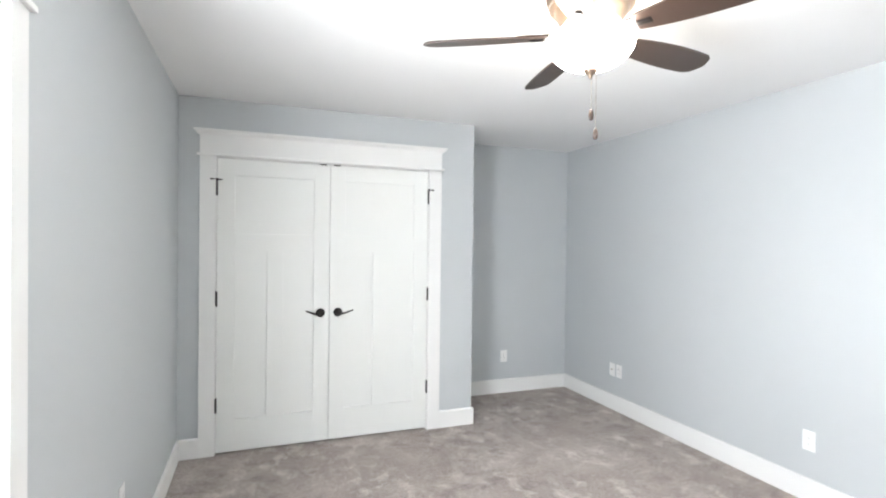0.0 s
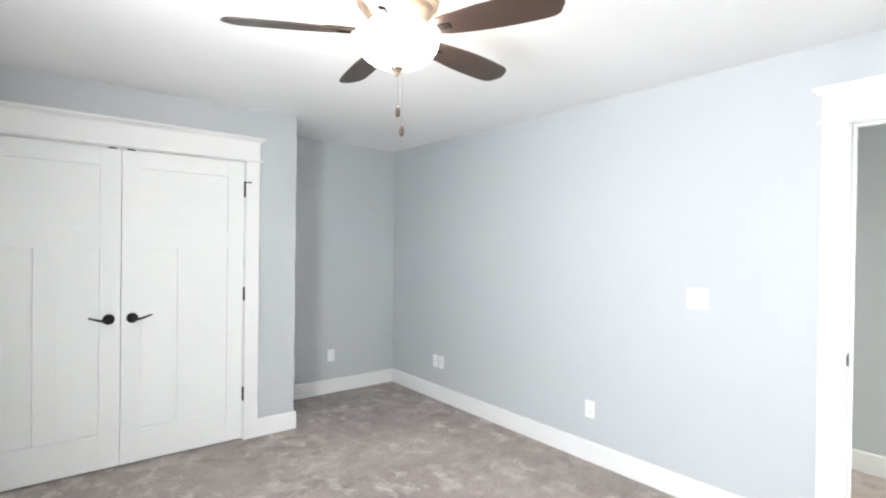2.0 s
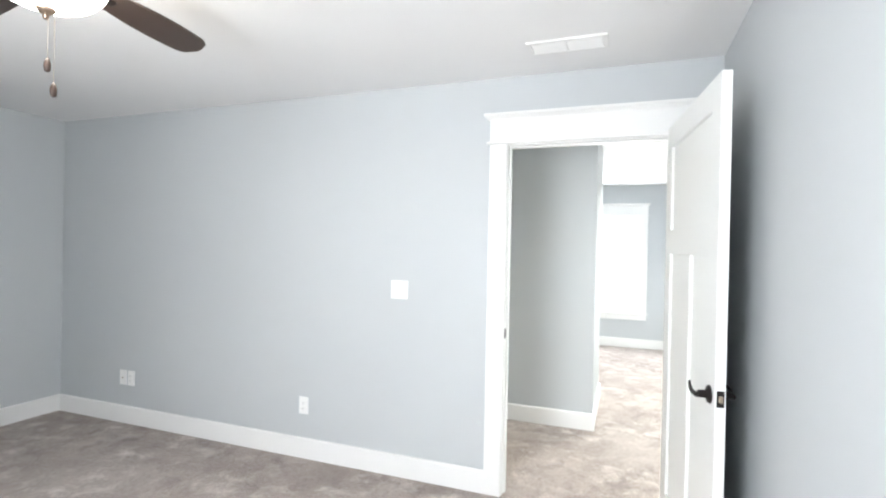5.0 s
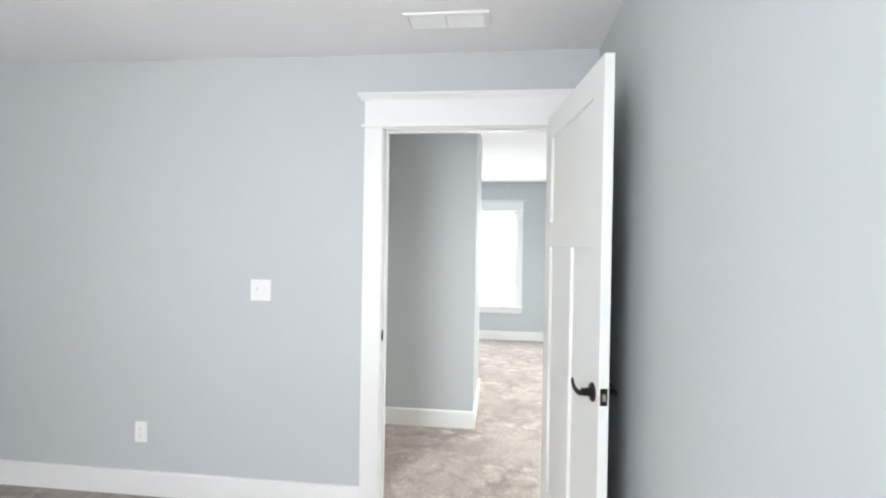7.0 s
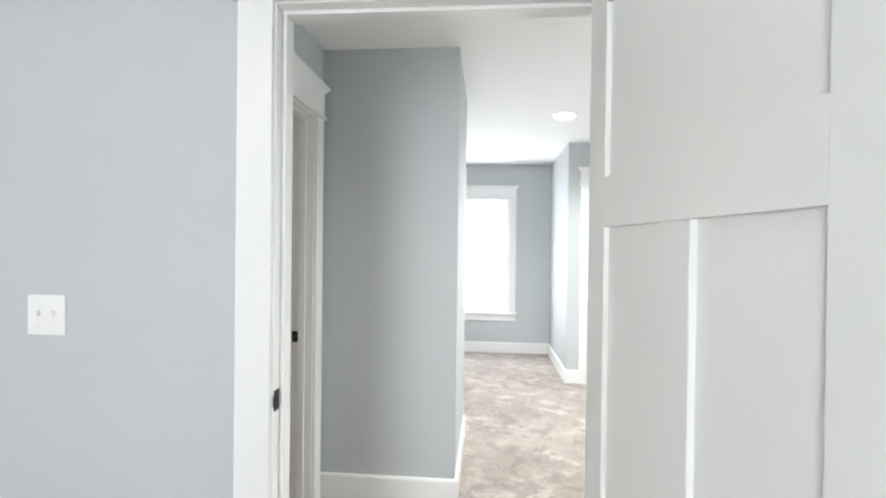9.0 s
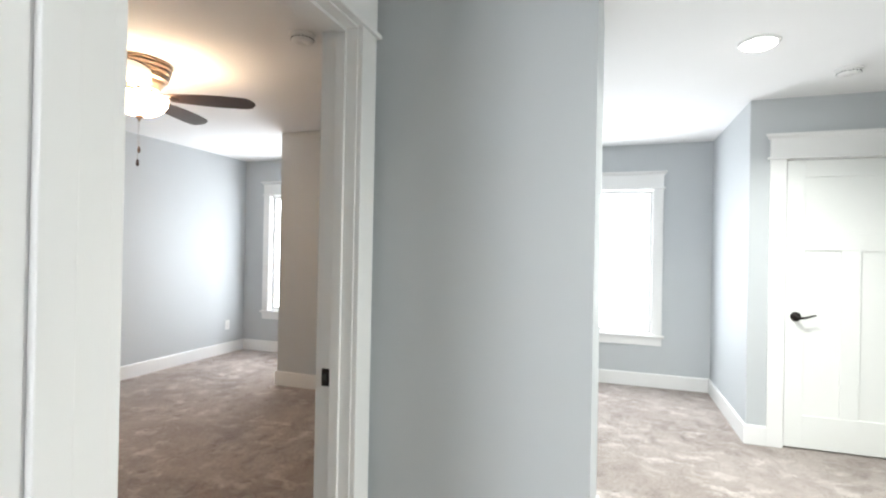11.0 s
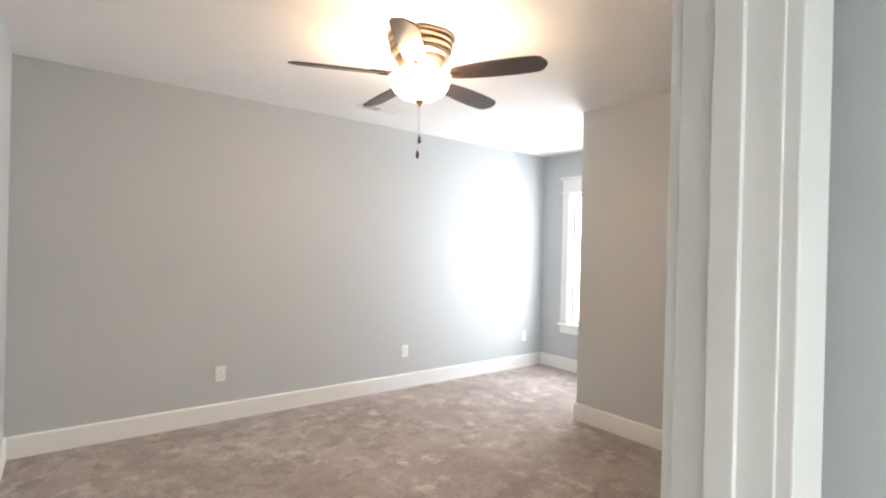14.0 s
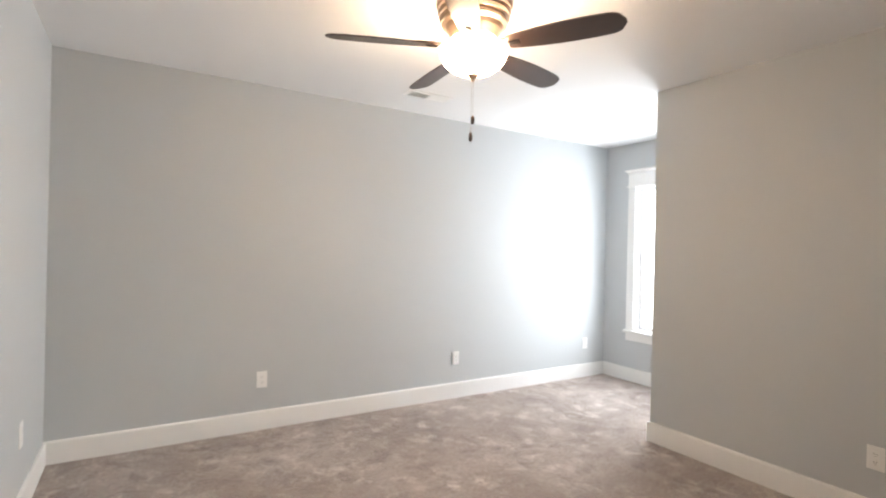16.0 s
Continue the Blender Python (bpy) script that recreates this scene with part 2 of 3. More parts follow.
d = 0.016
CW = 0.10   # casing width
baseboard("x", XL, 1, YB + d, YC)
baseboard("y", YB, 1, XL, XR)
baseboard("x", XR, -1, YB + d, D1A - CW - .005)
baseboard("x", XR, -1, D1B + CW + .005, YA)
baseboard("y", YA, -1, XC + d, XR - d)
baseboard("x", XC, 1, YC - d, YA)
baseboard("y", YC, -1, XL + d, -0.58 - CW - .005)
baseboard("y", YC, -1, 0.945 + CW + .005, XC)
baseboard("x", XW2, 1, YS + .92, YN2)
baseboard("y", YN2, -1, XW2 + d, XE2)
baseboard("x", XE2, -1, YB2 + d, YN2 - d)
baseboard("y", YB2, 1, XB2 - d, XE2)
baseboard("x", XB2, -1, YS + d, YB2)
baseboard("y", YS, 1, D2B + CW + .005, XB2)
baseboard("x", XG, -1, YG - d, YH)
baseboard("y", YG, -1, XG, XJ + d)
baseboard("x", XJ, 1, YG, YH)
baseboard("y", YH, -1, XJ + d, XE)
baseboard("x", XE, -1, YD, YH - d)
baseboard("y", YD, 1, XD - d, XE - d)
baseboard("x", XD, -1, D3B + CW + .005, YD)
baseboard("y", YR, 1, XH, XD)
baseboard("x", XH, 1, YR + d, D1A - CW - .005)
baseboard("x", XH, 1, D1B + CW + .005, YH)


# ---------- doors and windows ----------
def header(parent, x0, x1, z, y, out, right=0.035, left=0.035):
    """Head casing over an opening: bead, frieze board and flared cap; out is -1 or +1 along y."""
    def slab(name, l, r, depth, z0, z1, bevel=.002):
        bm = bmesh.new()
        box(bm, x0 - l, x1 + r, min(y, y + out * depth), max(y, y + out * depth), z0, z1, bevel)
        part(name, bm, TRIM, parent)
    slab("head_bead", min(left, .018), min(right, .018), .030, z, z + .016, .005)
    slab("head_frieze", 0, 0, .020, z + .016, z + .142)
    bm = bmesh.new()
    prof = [(0, 0), (.020, 0), (.026, .010), (.038, .020), (.042, .024), (.042, .036), (0, .036)]
    a = [bm.verts.new((x0 - left * min(1, max(.15, p / .042)), y + out * p, z + .142 + q)) for p, q in prof]
    b = [bm.verts.new((x1 + right * min(1, max(.15, p / .042)), y + out * p, z + .142 + q)) for p, q in prof]
    for k in range(len(prof)):
        j = (k + 1) % len(prof)
        bm.faces.new((a[k], a[j], b[j], b[k]))
    bm.faces.new(a)
    bm.faces.new(b[::-1])
    part("head_cap", bm, TRIM, parent)


def casing(parent, w, h, y, out, left=0.035, right=0.035, foot=0.0):
    for x0, x1 in ((-CW - .005, -.005), (w + .005, w + .005 + CW)):
        bm = bmesh.new()
        box(bm, x0, x1, min(y, y + out * .018), max(y, y + out * .018), foot, h + .005, .0025)
        part("side_casing", bm, TRIM, parent)
    header(parent, -CW - .005, w + .005 + CW, h + .005, y, out, right, left)


def jamb(parent, w, h, stop):
    """Lining boards of an opening, with the stop at depth stop[0]..stop[1]."""
    for x0, x1, s0, s1 in ((-J + .001, 0, 0, .011), (w, w + J - .001, w - .011, w)):
        bm = bmesh.new()
        box(bm, x0, x1, -.001, T + .001, 0, h, .0015)
        part("side_jamb", bm, TRIM, parent)
        bm = bmesh.new()
        box(bm, s0, s1, stop[0], stop[1], 0, h - .011, .0015)
        part("door_stop_strip", bm, TRIM, parent)
    bm = bmesh.new()
    box(bm, -J + .001, w + J - .001, -.001, T + .001, h, h + J - .001, .0015)
    part("head_jamb", bm, TRIM, parent)
    bm = bmesh.new()
    box(bm, 0, w, stop[0], stop[1], h - .011, h, .0015)
    part("door_stop_strip", bm, TRIM, parent)


def leaf(parent, w, h, m, label, lever_at=None, lever_way=1, both=True, edge=0, lz=.955):
    """A three-panel door leaf: local x 0..w, its front face y=0 and its back y=.035, z from .012."""
    st, th = .112, .035
    z0, z1 = .012, h - .004
    bm = bmesh.new()
    box(bm, 0, st, 0, th, z0, z1, .002)
    box(bm, w - st, w, 0, th, z0, z1, .002)
    m0, m1 = h * .687, h * .687 + .120
    for a, b in ((z0, .235), (m0, m1), (z1 - .115, z1)):
        box(bm, st, w - st, 0.0003, th - .0003, a, b, .002)
    box(bm, w / 2 - .055, w / 2 + .055, 0.0003, th - .0003, .235, m0, .002)
    lf = part("leaf", bm, DOOR, parent, label, at=m)
    for a, b, c, e in ((st, w - st, m1, z1 - .115), (st, w / 2 - .055, .235, m0), (w / 2 + .055, w - st, .235, m0)):
        bm = bmesh.new()
        box(bm, a - .004, b + .004, .013, th - .013, c - .004, e + .004)
        part("panel", bm, DOOR, lf)
    if lever_at is not None:
        x = lever_at
        for face, out in ((0, -1), (th, 1)) if both else ((0, -1),):
            bm = bmesh.new()
            lathe(bm, [(0, 0), (.033, 0), (.033, .004), (.029, .009), (.015, .013), (.013, .040), (0, .040)], 28)
            turned(bm, pose(x, face, lz, 90 if out < 0 else -90, 0, 0))
            part("rosette", bm, BRONZE, lf, "dark bronze lever rosette", True)
            bm = bmesh.new()
            pts, rad = [], []
            for k in range(13):
                u = k / 12
                pts.append((x + lever_way * .108 * u, face + out * (.042 + .008 * math.sin(u * 3.14)), lz - .004 - .005 * math.sin(u * 3.14) + .022 * u * u * (3 - 2 * u)))
                rad.append(.0095 - .0050 * u)
            tube(bm, pts, rad, 12)
            part("lever", bm, BRONZE, lf, "wave-shaped dark bronze lever", True)
    if edge:
        ex = w if edge > 0 else 0
        bm = bmesh.new()
        box(bm, ex - .0015, ex + .0015, .005, th - .005, lz - .029, lz + .029, .001)
        plate = part("latch_plate", bm, BRONZE, lf, "dark bronze latch plate")
        bm = bmesh.new()
        box(bm, ex - .004 if edge > 0 else ex - .010, ex + .010 if edge > 0 else ex + .004, .011, th - .011, lz - .012, lz + .012, .003)
        part("latch_bolt", bm, CHAIN, lf)
    return lf


def hinge(parent, x, y, z, with_stop=0):
    """A dark butt hinge's knuckle; with_stop adds a pin stop arm to that side."""
    bm = bmesh.new()
    for k in range(3):
        a = z - .045 + k * .031
        tube(bm, [(x, y, a), (x, y, a + .029)], [.0075, .0075], 12)
    tube(bm, [(x, y, z - .051), (x, y, z + .053)], [.0055, .0055], 8)
    part("hinge", bm, BRONZE, parent, "dark bronze hinge knuckle", True)
    if with_stop:
        bm = bmesh.new()
        tube(bm, [(x, y - .006, z + .055), (x + with_stop * .018, y - .012, z + .060), (x + with_stop * .040, y - .016, z + .058)], [.006, .005, .006], 8)
        if with_stop < 0:
            tube(bm, [(x, y - .006, z + .055), (x + .034, y - .014, z + .058)], [.005, .005], 8)
        tube(bm, [(x, y - .006, z + .048), (x, y - .006, z + .066)], [.009, .009], 10)
        part("hinge_pin_stop", bm, BRONZE, parent, "dark bronze hinge pin stop", True)


def strike(parent, x, y, z, side):
    bm = bmesh.new()
    box(bm, min(x, x + side * .002), max(x, x + side * .002), y - .017, y + .014, z - .029, z + .029, .0008)
    box(bm, min(x, x + side * .003), max(x, x + side * .003), y - .024, y - .016, z - .016, z + .016, .0008)
    sp = part("strike_plate", bm, BRONZE, parent, "dark bronze strike plate")
    bm = bmesh.new()
    box(bm, min(x, x + side * .0028), max(x, x + side * .0028), y - .006, y + .008, z - .012, z + .012, .0005)
    part("latch_hole", bm, SLOT, parent)


# closet double doors
cl = thing("door_closet", pose(-.58, YC, 0), "closed pair of white three-panel closet doors with dark levers", "closet door", kind="structure")
CLW = 1.525
casing(cl, CLW, DOOR_H, 0, -1)
jamb(cl, CLW, DOOR_H, (.045, .075))
LW = CLW / 2 - .0045
l1 = leaf(cl, LW, DOOR_H, pose(.003, .004, 0), "white three-panel closet door leaf", LW - .062, -1, False)
l2 = leaf(cl, LW, DOOR_H, pose(CLW - .003 - LW, .004, 0), "white three-panel closet door leaf", .062, 1, False)
for z, s in ((.34, 0), (1.075, 0), (1.835, 1)):
    hinge(cl, .001, -.004, z, -s)
    hinge(cl, CLW - .001, -.004, z, s)
for x in (CLW / 2 - .05, CLW / 2 + .05):
    bm = bmesh.new()
    box(bm, x - .024, x + .024, -.002, .03, DOOR_H - .009, DOOR_H - .001, .001)
    part("ball_catch", bm, BRONZE, cl, "dark bronze ball catch")

# door 1: opens into the bedroom, hinged at the far end from the strike
d1 = thing("door_1", pose(XR, D1B, 0, 0, 0, -90), "white panelled bedroom door standing open towards the wall", "door", kind="structure")
W1 = D1B - D1A
casing(d1, W1, DOOR_H, 0, -1)
casing(d1, W1, DOOR_H, T, 1)
jamb(d1, W1, DOOR_H, (.040, .075))
strike(d1, 0, .020, .945, 1)
lf1 = leaf(d1, W1 - .006, DOOR_H + .04, pose(W1 - .002, -.004, 0, 0, 0, 97) @ pose(-(W1 - .006), 0, 0), "white three-panel door leaf standing open", .062, 1, True, -1, .931)
for z in (.30, 1.05, 1.80):
    hinge(d1, W1 - .002, -.007, z)

# door 2: to the second bedroom, its leaf folded back against the wall out of sight
d2 = thing("door_2", pose(D2A, YH, 0), "white panelled door folded back inside the second bedroom", "door", kind="structure")
W2 = D2B - D2A
casing(d2, W2, DOOR_H, 0, -1, right=.030, left=.020)
for x0, x1 in ((W2 + .005, W2 + .005 + CW),):
    bm = bmesh.new()
    box(bm, x0, x1, YS - YH, YS - YH + .018, 0, DOOR_H + .005, .0025)
    part("side_casing", bm, TRIM, d2)
header(d2, -.015, W2 + .005 + CW, DOOR_H + .005, YS - YH, 1, .03, 0.002)
T_old = T
T = YS - YH
jamb(d2, W2, DOOR_H, (.038, .072))
T = T_old
strike(d2, W2, .093, .90, -1)
lf2 = leaf(d2, W2 - .05, DOOR_H, pose(.049, YS - YH + .012, 0, 0, 0, 90), "white three-panel door leaf folded back")
for z in (.30, 1.05, 1.80):
    bm = bmesh.new()
    rim = [(.031, -.0455), (.031, .0455)]
    for cz, a0 in ((.0325, 90), (-.0325, 180)):
        rim += [(.022 + .013 * math.cos(radians(a0 + 15 * k)), cz + .013 * math.sin(radians(a0 + 15 * k))) for k in range(7)]
    sides = [[bm.verts.new((x, yy, z + zz)) for yy, zz in rim] for x in (-.003, .001)]
    bm.faces.new(sides[0])
    bm.faces.new(sides[1][::-1])
    for k in range(len(rim)):
        j = (k + 1) % len(rim)
        bm.faces.new((sides[0][k], sides[0][j], sides[1][j], sides[1][k]))
    part("hinge_leaf", bm, BRONZE, lf2, "dark bronze hinge leaf with rounded corners")

# loft door, closed
d3 = thing("door_3", pose(XD, D3B, 0, 0, 0, -90), "closed white three-panel door with dark lever in grey loft", "door", kind="structure")
W3 = D3B - D3A
casing(d3, W3, DOOR3_H, 0, -1, right=-.012)
jamb(d3, W3, DOOR3_H, (.045, .075))
leaf(d3, W3 - .006, DOOR3_H, pose(.003, .004, 0), "white three-panel door leaf", .062, 1, False, 0, .915)
for z in (.33, 1.07, 1.80):
    hinge(d3, W3 - .001, -.004, z)


def window(name, m, label):
    """Double-hung window in an opening: local x 0..w, wall face y=0, outside at y=.15."""
    win = thing(name, m, label, "window", kind="structure")
    w, z0, z1, deep = WIN_W, WIN_Z, WIN_Z + WIN_H, .15
    header(win, -.085, w + .085, z1 - .004, 0, -1, .03, .03)
    for x0, x1 in ((-.085, .004), (w - .004, w + .085)):
        bm = bmesh.new()
        box(bm, x0, x1, -.018, 0, z0, z1 - .004, .0025)
        part("side_casing", bm, TRIM, win)
    bm = bmesh.new()
    box(bm, -.105, w + .105, -.042, 0, z0 - .026, z0, .004)
    part("window_sill", bm, TRIM, win)
    bm = bmesh.new()
    box(bm, -.085, w + .085, -.018, 0, z0 - .105, z0 - .026, .0025)
    part("apron", bm, TRIM, win)
    for n, a in (("side_lining", (0, .012, 0, deep, z0, z1)), ("side_lining", (w - .012, w, 0, deep, z0, z1)), ("head_lining", (.012, w - .012, 0, deep, z1 - .012, z1)), ("sill_lining", (.012, w - .012, 0, deep, z0, z0 + .012))):
        bm = bmesh.new()
        box(bm, *a)
        part(n, bm, TRIM, win)
    for y, a, b in ((.060, z0 + .012, z1 - .012),):
        bm = bmesh.new()
        s = .030
        box(bm, .012, .012 + s, y, y + .028, a, b, .003)
        box(bm, w - .012 - s, w - .012, y, y + .028, a, b, .003)
        box(bm, .012 + s, w - .012 - s, y, y + .028, a, a + s, .003)
        box(bm, .012 + s, w - .012 - s, y, y + .028, b - s, b, .003)
        sash = part("sash", bm, VINYL, win)
        bm = bmesh.new()
        box(bm, .012 + s - .004, w - .012 - s + .004, y + .012, y + .016, a + s - .004, b - s + .004)
        p = part("pane", bm, glass, sash)
        p.visible_shadow = False
    return win


window("window_1", pose(XL, 0.165, 0, 0, 0, 90), "white single-light window filled with bright daylight")
window("window_2", pose(XE, 0.35, 0, 0, 0, -90), "white single-light window with sill and bright daylight")
window("window_3", pose(XE2, 3.995, 0, 0, 0, -90), "white single-light window in the far alcove, bright daylight")


# ---------- ceiling fans ----------
def ceiling_fan(place, turn, bowl_mat, label, chains, reach):
    """A five-blade hugger fan with a light bowl; its origin is on the ceiling."""
    fan = thing("ceiling_fan", pose(*place), label, "ceiling fan")
    bm = bmesh.new()
    lathe(bm, [(0, 0), (.172, 0), (.175, -.006), (.175, -.016), (.160, -.021), (.160, -.027), (.170, -.032), (.170, -.044), (.154, -.049), (.154, -.056), (.163, -.061), (.163, -.073), (.146, -.079), (.146, -.086), (.153, -.091), (.152, -.102), (.134, -.110), (.126, -.130), (.112, -.150), (.105, -.165), (0, -.165)], 64)
    part("motor_housing", bm, NICKEL, fan, "ribbed brushed bronze motor housing")
    bm = bmesh.new()
    lathe(bm, [(0, -.166), (.068, -.166), (.074, -.172), (.074, -.196), (.066, -.204), (.030, -.208), (0, -.208)], 48)
    part("light_fitter", bm, NICKEL, fan, "bronze light fitter neck", True)
    bm = bmesh.new()
    prof = [(.152, -.208), (.155, -.220)]
    for k in range(1, 12):
        a = k / 12 * math.pi / 2
        prof.append((.155 * math.cos(a) ** .85, -.220 - .105 * math.sin(a)))
    prof.append((0, -.325))
    lathe(bm, prof, 48)
    part("light_bowl", bm, bowl_mat, fan, "lit frosted glass bowl", True)
    bm = bmesh.new()
    lathe(bm, [(0, -.322), (.024, -.322), (.026, -.330), (.018, -.340), (.008, -.345), (.008, -.352), (.005, -.358), (0, -.360)], 24)
    part("finial", bm, NICKEL, fan, "small bronze finial", True)
    for k in range(5):
        m = pose(0, 0, -.203, 0, 0, turn + 72 * k)
        bm = bmesh.new()
        n = 22
        top, low = [], []
        for i in range(n + 1):
            u = i / n
            x = .165 + (reach - .165) * u
            half = .040 + .028 * math.sin(.75 * math.pi * u ** .85)
            if u > .86:
                half *= math.sqrt(max(0.03, 1 - ((u - .86) / .14) ** 2.6))
            for rim, z in ((top, .003), (low, -.003)):
                rim.append((bm.verts.new((x, -half, z)), bm.verts.new((x, half, z))))
        for i in range(n):
            bm.faces.new((top[i][0], top[i + 1][0], top[i + 1][1], top[i][1]))
            bm.faces.new((low[i][0], low[i][1], low[i + 1][1], low[i + 1][0]))
            for s in (0, 1):
                bm.faces.new((top[i][s], low[i][s], low[i + 1][s], top[i + 1][s]))
        bm.faces.new((top[0][0], top[0][1], low[0][1], low[0][0]))
        bm.faces.new((top[n][0], low[n][0], low[n][1], top[n][1]))
        bl = part("blade", bm, BLADE, fan, "dark walnut fan blade", at=m @ pose(0, 0, 0, -13.5, 0, 0))
        bm = bmesh.new()
        box(bm, .085, .205, -.018, .018, .004, .012, .002)
        box(bm, .185, .265, -.034, .034, .004, .010, .003)
        box(bm, .170, .222, -.013, .013, -.010, -.004, .003)
        part("blade_iron", bm, BRONZE, bl, "dark bronze blade bracket")
    for dx, dy, ln in chains:
        bm = bmesh.new()
        tube(bm, [(dx, dy, -.345), (dx, dy, -.345 - ln)], [.0008, .0008], 6)
        ch = part("pull_chain", bm, CHAIN, fan, "thin brass pull chain")
        bm = bmesh.new()
        z = -.345 - ln
        lathe(bm, [(0, z + .004), (.004, z), (.0085, z - .012), (.0095, z - .024), (.0075, z - .038), (0, z - .042)], 16, (dx, dy, 0))
        part("pull_fob", bm, BLADE, ch, "dark wooden pull fob", True)
    return fan


F1, F2 = (0.822, 1.29), (4.707, 2.60)
ceiling_fan((*F1, H), 6.5, BOWL_1, "dark five-blade ceiling fan with lit glass bowl", ((.010, .006, .122), (.018, -.010, .195)), .622)
ceiling_fan((*F2, H), 13, BOWL_2, "dark walnut five-blade ceiling fan with warm lit bowl", ((.010, .010, .165), (-.012, -.008, .250)), .668)
for n, (x, y), c, w in (("bulb_bedroom", F1, (1, .93, .82), 30), ("bulb_second", F2, (1, .80, .58), 44)):
    for k in range(3):
        a = 2.1 * k + .5
        bulb(n, (x + .106 * math.cos(a), y + .106 * math.sin(a), H - .218), w / 3, c, .02)


# ---------- small fittings ----------
def outlet(m, kind="duplex"):
    """A wall plate: local x right, y into the wall, origin at the plate's centre."""
    names = {"duplex": ("wall_outlet", "white rectangular outlet in white cover plate on grey wall", "outlet"),
             "blank": ("wall_jack", "white cable jack in white cover plate on grey wall", "wall jack"),
             "switch": ("light_switch", "white double toggle switch plate on grey wall", "light switch")}
    nm, lab, cat = names[kind]
    o = thing(nm, m, lab, cat, "wall plates")
    hw, hh = (.058, .058) if kind == "switch" else (.036, .058)
    bm = bmesh.new()
    box(bm, -hw, hw, -.006, 0, -hh, hh, .003)
    part("cover_plate", bm, PLATE, o)
    if kind == "duplex":
        bm = bmesh.new()
        box(bm, -.0168, .0168, -.0088, -.004, -.0335, .0335, .0015)
        sock = part("socket", bm, PLATE, o)
        for z in (-.019, .019):
            bm = bmesh.new()
            for x in (-.007, .005):
                box(bm, x, x + .002, -.0091, -.0085, z - .003, z + .005)
            tube(bm, [(0, -.0091, z - .009), (0, -.0085, z - .009)], [.0022, .0022], 8)
            part("slot", bm, SLOT, sock)
    elif kind == "blank":
        bm = bmesh.new()
        tube(bm, [(0, -.004, 0), (0, -.013, 0)], [.006, .005], 12)
        part("connector", bm, CHAIN, o)
    else:
        for x in (-.023, .023):
            bm = bmesh.new()
            box(bm, x - .005, x + .005, -.016, -.004, -.004, .014, .002)
            part("toggle", bm, PLATE, o)
    for x in ((-.023, .023) if kind == "switch" else (0,)):
        for z in ((-.030, .030) if kind == "switch" else (-.048, .048)):
            bm = bmesh.new()
            tube(bm, [(x, -.005, z), (x, -.0078, z)], [.003, .003], 8)
            part("screw", bm, PLATE, o)
    return o


outlet(pose(XR, 1.71, .353, 0, 0, -90))
outlet(pose(XR, 3.328, .357, 0, 0, -90))
outlet(pose(XR, 3.416, .357, 0, 0, -90), "blank")
outlet(pose(1.985, YA, .364))
outlet(pose(XR, 1.014, 1.171, 0, 0, -90), "switch")
outlet(pose(XL, 2.05, .44, 0, 0, 90))
outlet(pose(4.173, YN2, .355))
outlet(pose(5.813, YN2, .350))
outlet(pose(7.441, YN2, .351))
outlet(pose(XB2, 1.655, .340, 0, 0, -90))
outlet(pose(XW2, 3.70, .40, 0, 0, 90))


def smoke_alarm(x, y):
    s = thing("smoke_alarm", pose(x, y, H), "round white smoke alarm on the ceiling", "smoke alarm", "smoke alarms")
    bm = bmesh.new()
    lathe(bm, [(0, 0), (.068, 0), (.068, -.010), (.064, -.014), (0, -.014)], 40)
    part("base", bm, PLATE, s, smooth=False)
    bm = bmesh.new()
    lathe(bm, [(.058, -.014), (.060, -.020), (.056, -.034), (.044, -.042), (.020, -.044), (.018, -.040), (0, -.040)], 40)
    part("cover", bm, PLATE, s, smooth=True)
    bm = bmesh.new()
    for k in range(20):
        a = 2 * math.pi * k / 20
        box_at = bmesh.ops.create_cube(bm, size=1)["verts"]
        for v in box_at:
            v.co = Matrix.Rotation(a, 3, "Z") @ Vector((.0585 + v.co.x * .003, v.co.y * .010, -.026 + v.co.z * .004))
    part("vent_slot", bm, SLOT, s)
    return s


smoke_alarm(4.654, 1.405)
smoke_alarm(5.954, -1.45)


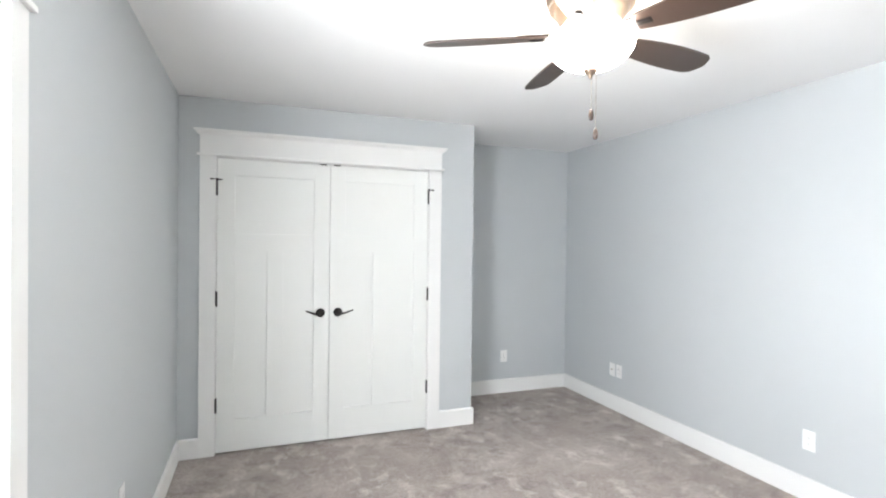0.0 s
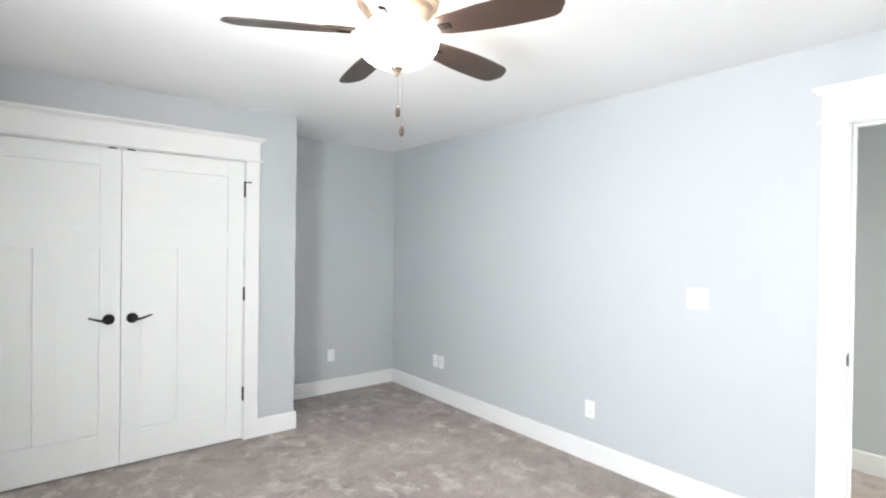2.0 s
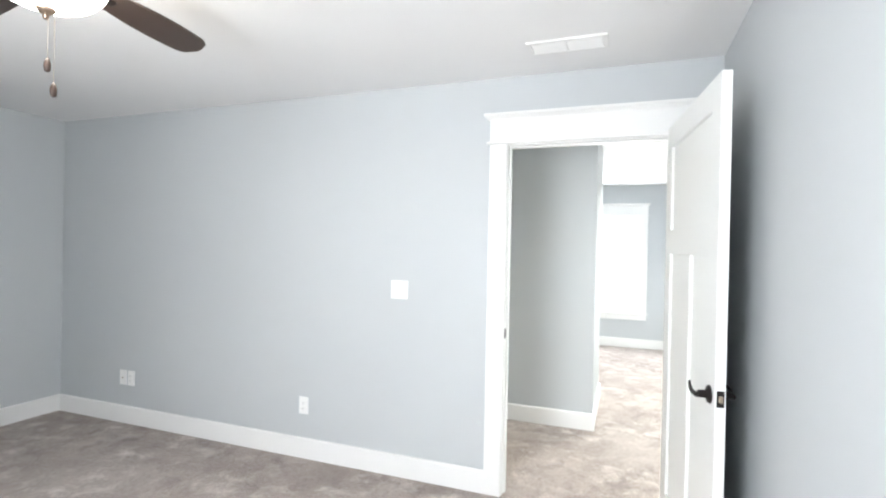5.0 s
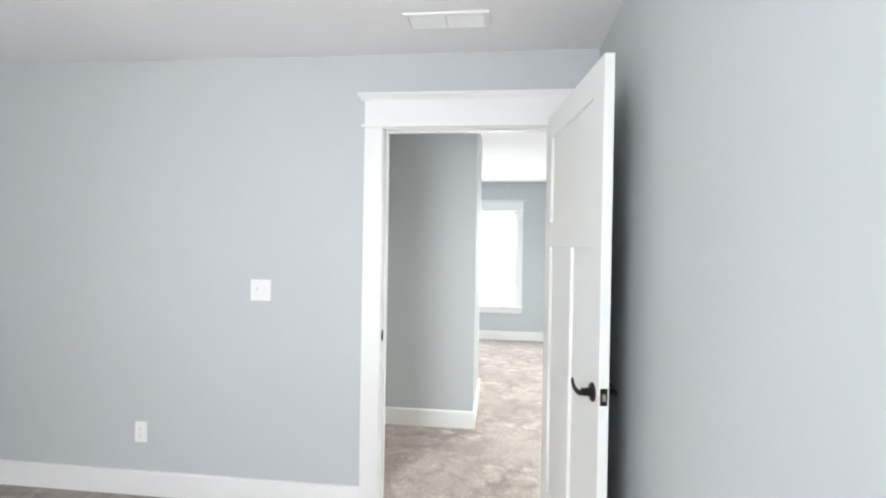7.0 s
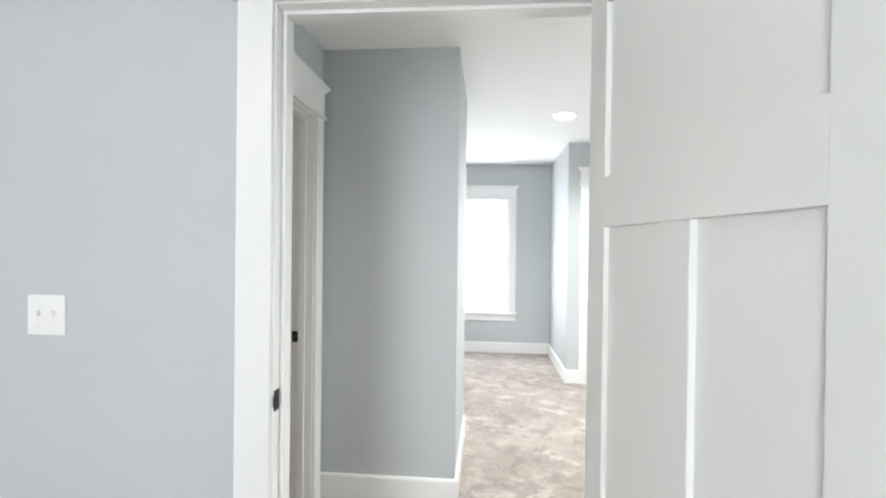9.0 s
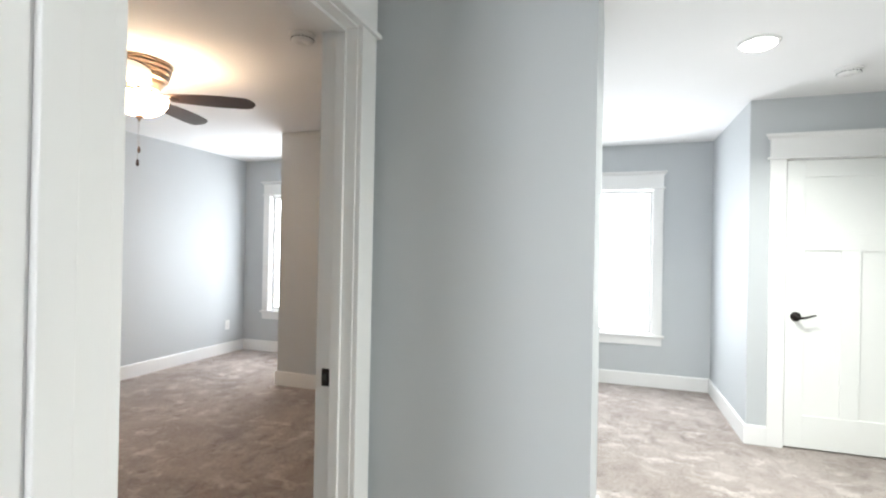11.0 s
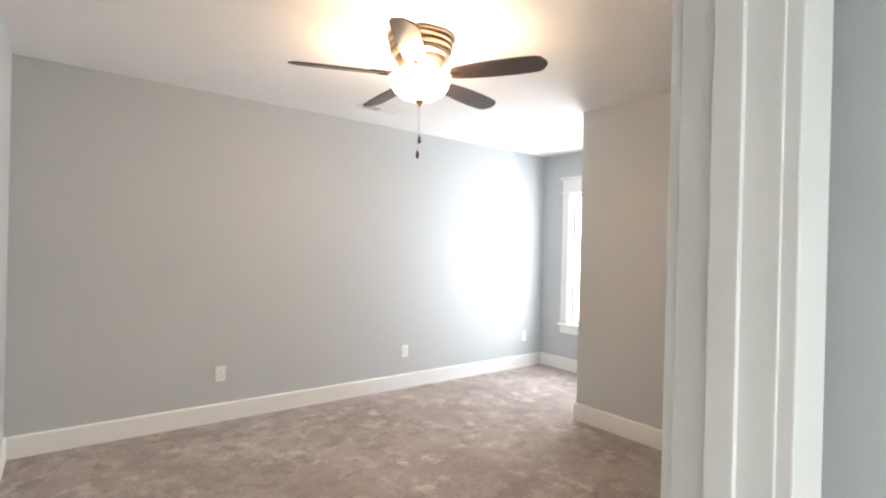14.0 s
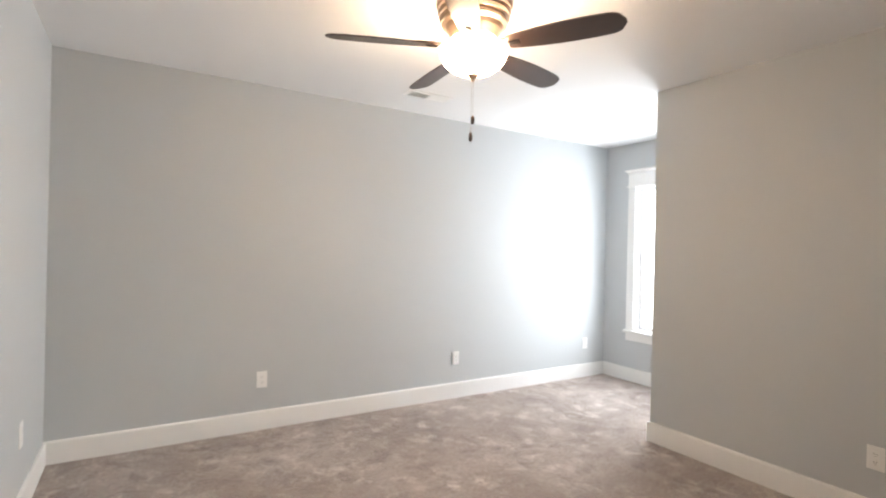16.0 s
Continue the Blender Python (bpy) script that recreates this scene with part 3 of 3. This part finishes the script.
def ceiling_vent(m, w, dpt, n, label, back):
    """A ceiling register: frame with slats, local x along its length, hanging below z=0."""
    v = thing("ceiling_vent", m, label, "air vent")
    bm = bmesh.new()
    f = .022
    for a in ((-w / 2, w / 2, -dpt / 2, -dpt / 2 + f), (-w / 2, w / 2, dpt / 2 - f, dpt / 2), (-w / 2, -w / 2 + f, -dpt / 2 + f, dpt / 2 - f), (w / 2 - f, w / 2, -dpt / 2 + f, dpt / 2 - f)):
        box(bm, *a, -.010, 0, .002)
    box(bm, -.006, .006, -dpt / 2 + f, dpt / 2 - f, -.008, 0)
    part("frame", bm, PLATE, v)
    bm = bmesh.new()
    # Flat sheet in place of the duct; SLOT paints the duct's shade near-black.
    box(bm, -w / 2 + f, w / 2 - f, -dpt / 2 + f, dpt / 2 - f, -.0015, -.0005)
    part("backing", bm, back, v)
    base = None
    for k in range(n):
        y = -dpt / 2 + f + (k + .5) * (dpt - 2 * f) / n
        for s in (-1, 1):
            if base is None:
                bm = bmesh.new()
                box(bm, -(w / 2 - f) / 2 + .004, (w / 2 - f) / 2 - .004, -.0062, .0062, -.0008, .0008)
                base = part("slat", bm, PLATE, v, at=pose(s * (w / 2 - f) / 2, y, -.0065, 32, 0, 0))
            else:
                o = new("slat", base.data)
                o.parent = v
                o.matrix_basis = pose(s * (w / 2 - f) / 2, y, -.0065, 32 * (1 if s < 0 or back is PLATE else -1), 0, 0)
    return v


ceiling_vent(pose(2.325, -0.028, H, 0, 0, 90), .38, .16, 8, "white slatted air register on the bedroom ceiling", PLATE)
ceiling_vent(pose(5.22, 3.91, H), .36, .14, 7, "white slatted air register on the second bedroom ceiling", SLOT)

# flush light of the loft, and an assumed one for the hall
def ceiling_light(x, y, watts, beam):
    li = thing("ceiling_light", pose(x, y, H), "round flush ceiling light, lit, white trim", "ceiling light", "flush lights")
    bm = bmesh.new()
    lathe(bm, [(.085, 0), (.098, 0), (.098, -.006), (.090, -.012), (.080, -.010)], 40)
    part("trim_ring", bm, PLATE, li, smooth=True)
    bm = bmesh.new()
    lathe(bm, [(.082, -.003), (.082, -.014), (.06, -.026), (.03, -.031), (0, -.032)], 40)
    part("diffuser", bm, LED, li, "lit white diffuser", True)
    disc = bpy.data.lights.new("led", "AREA")
    disc.shape, disc.size, disc.energy, disc.color = "DISK", .16, watts, (.97, 1, .94)
    disc.spread = radians(beam)
    new("led", disc).location = (x, y, H - .036)


ceiling_light(5.40, -.854, 58, 145)
# Unseen hall light, assumed from how the hall end wall is lit.
ceiling_light(3.35, -1.70, 74, 155)

# spring stop on the loft skirting
sp = thing("door_stop", pose(5.75, YR + .016, .065), "dark spring door stop on white baseboard", "door stop")
bm = bmesh.new()
tube(bm, [(0, 0, 0), (0, .006, 0)], [.012, .010], 14)
part("base", bm, BRONZE, sp)
bm = bmesh.new()
tube(bm, [(.0055 * math.cos(k * .9), .006 + .065 * k / 70, .0055 * math.sin(k * .9)) for k in range(71)], [.0014] * 71, 6)
part("spring", bm, BRONZE, sp)
bm = bmesh.new()
tube(bm, [(0, .070, 0), (0, .082, 0)], [.008, .007], 12)
part("rubber_tip", bm, SLOT, sp)
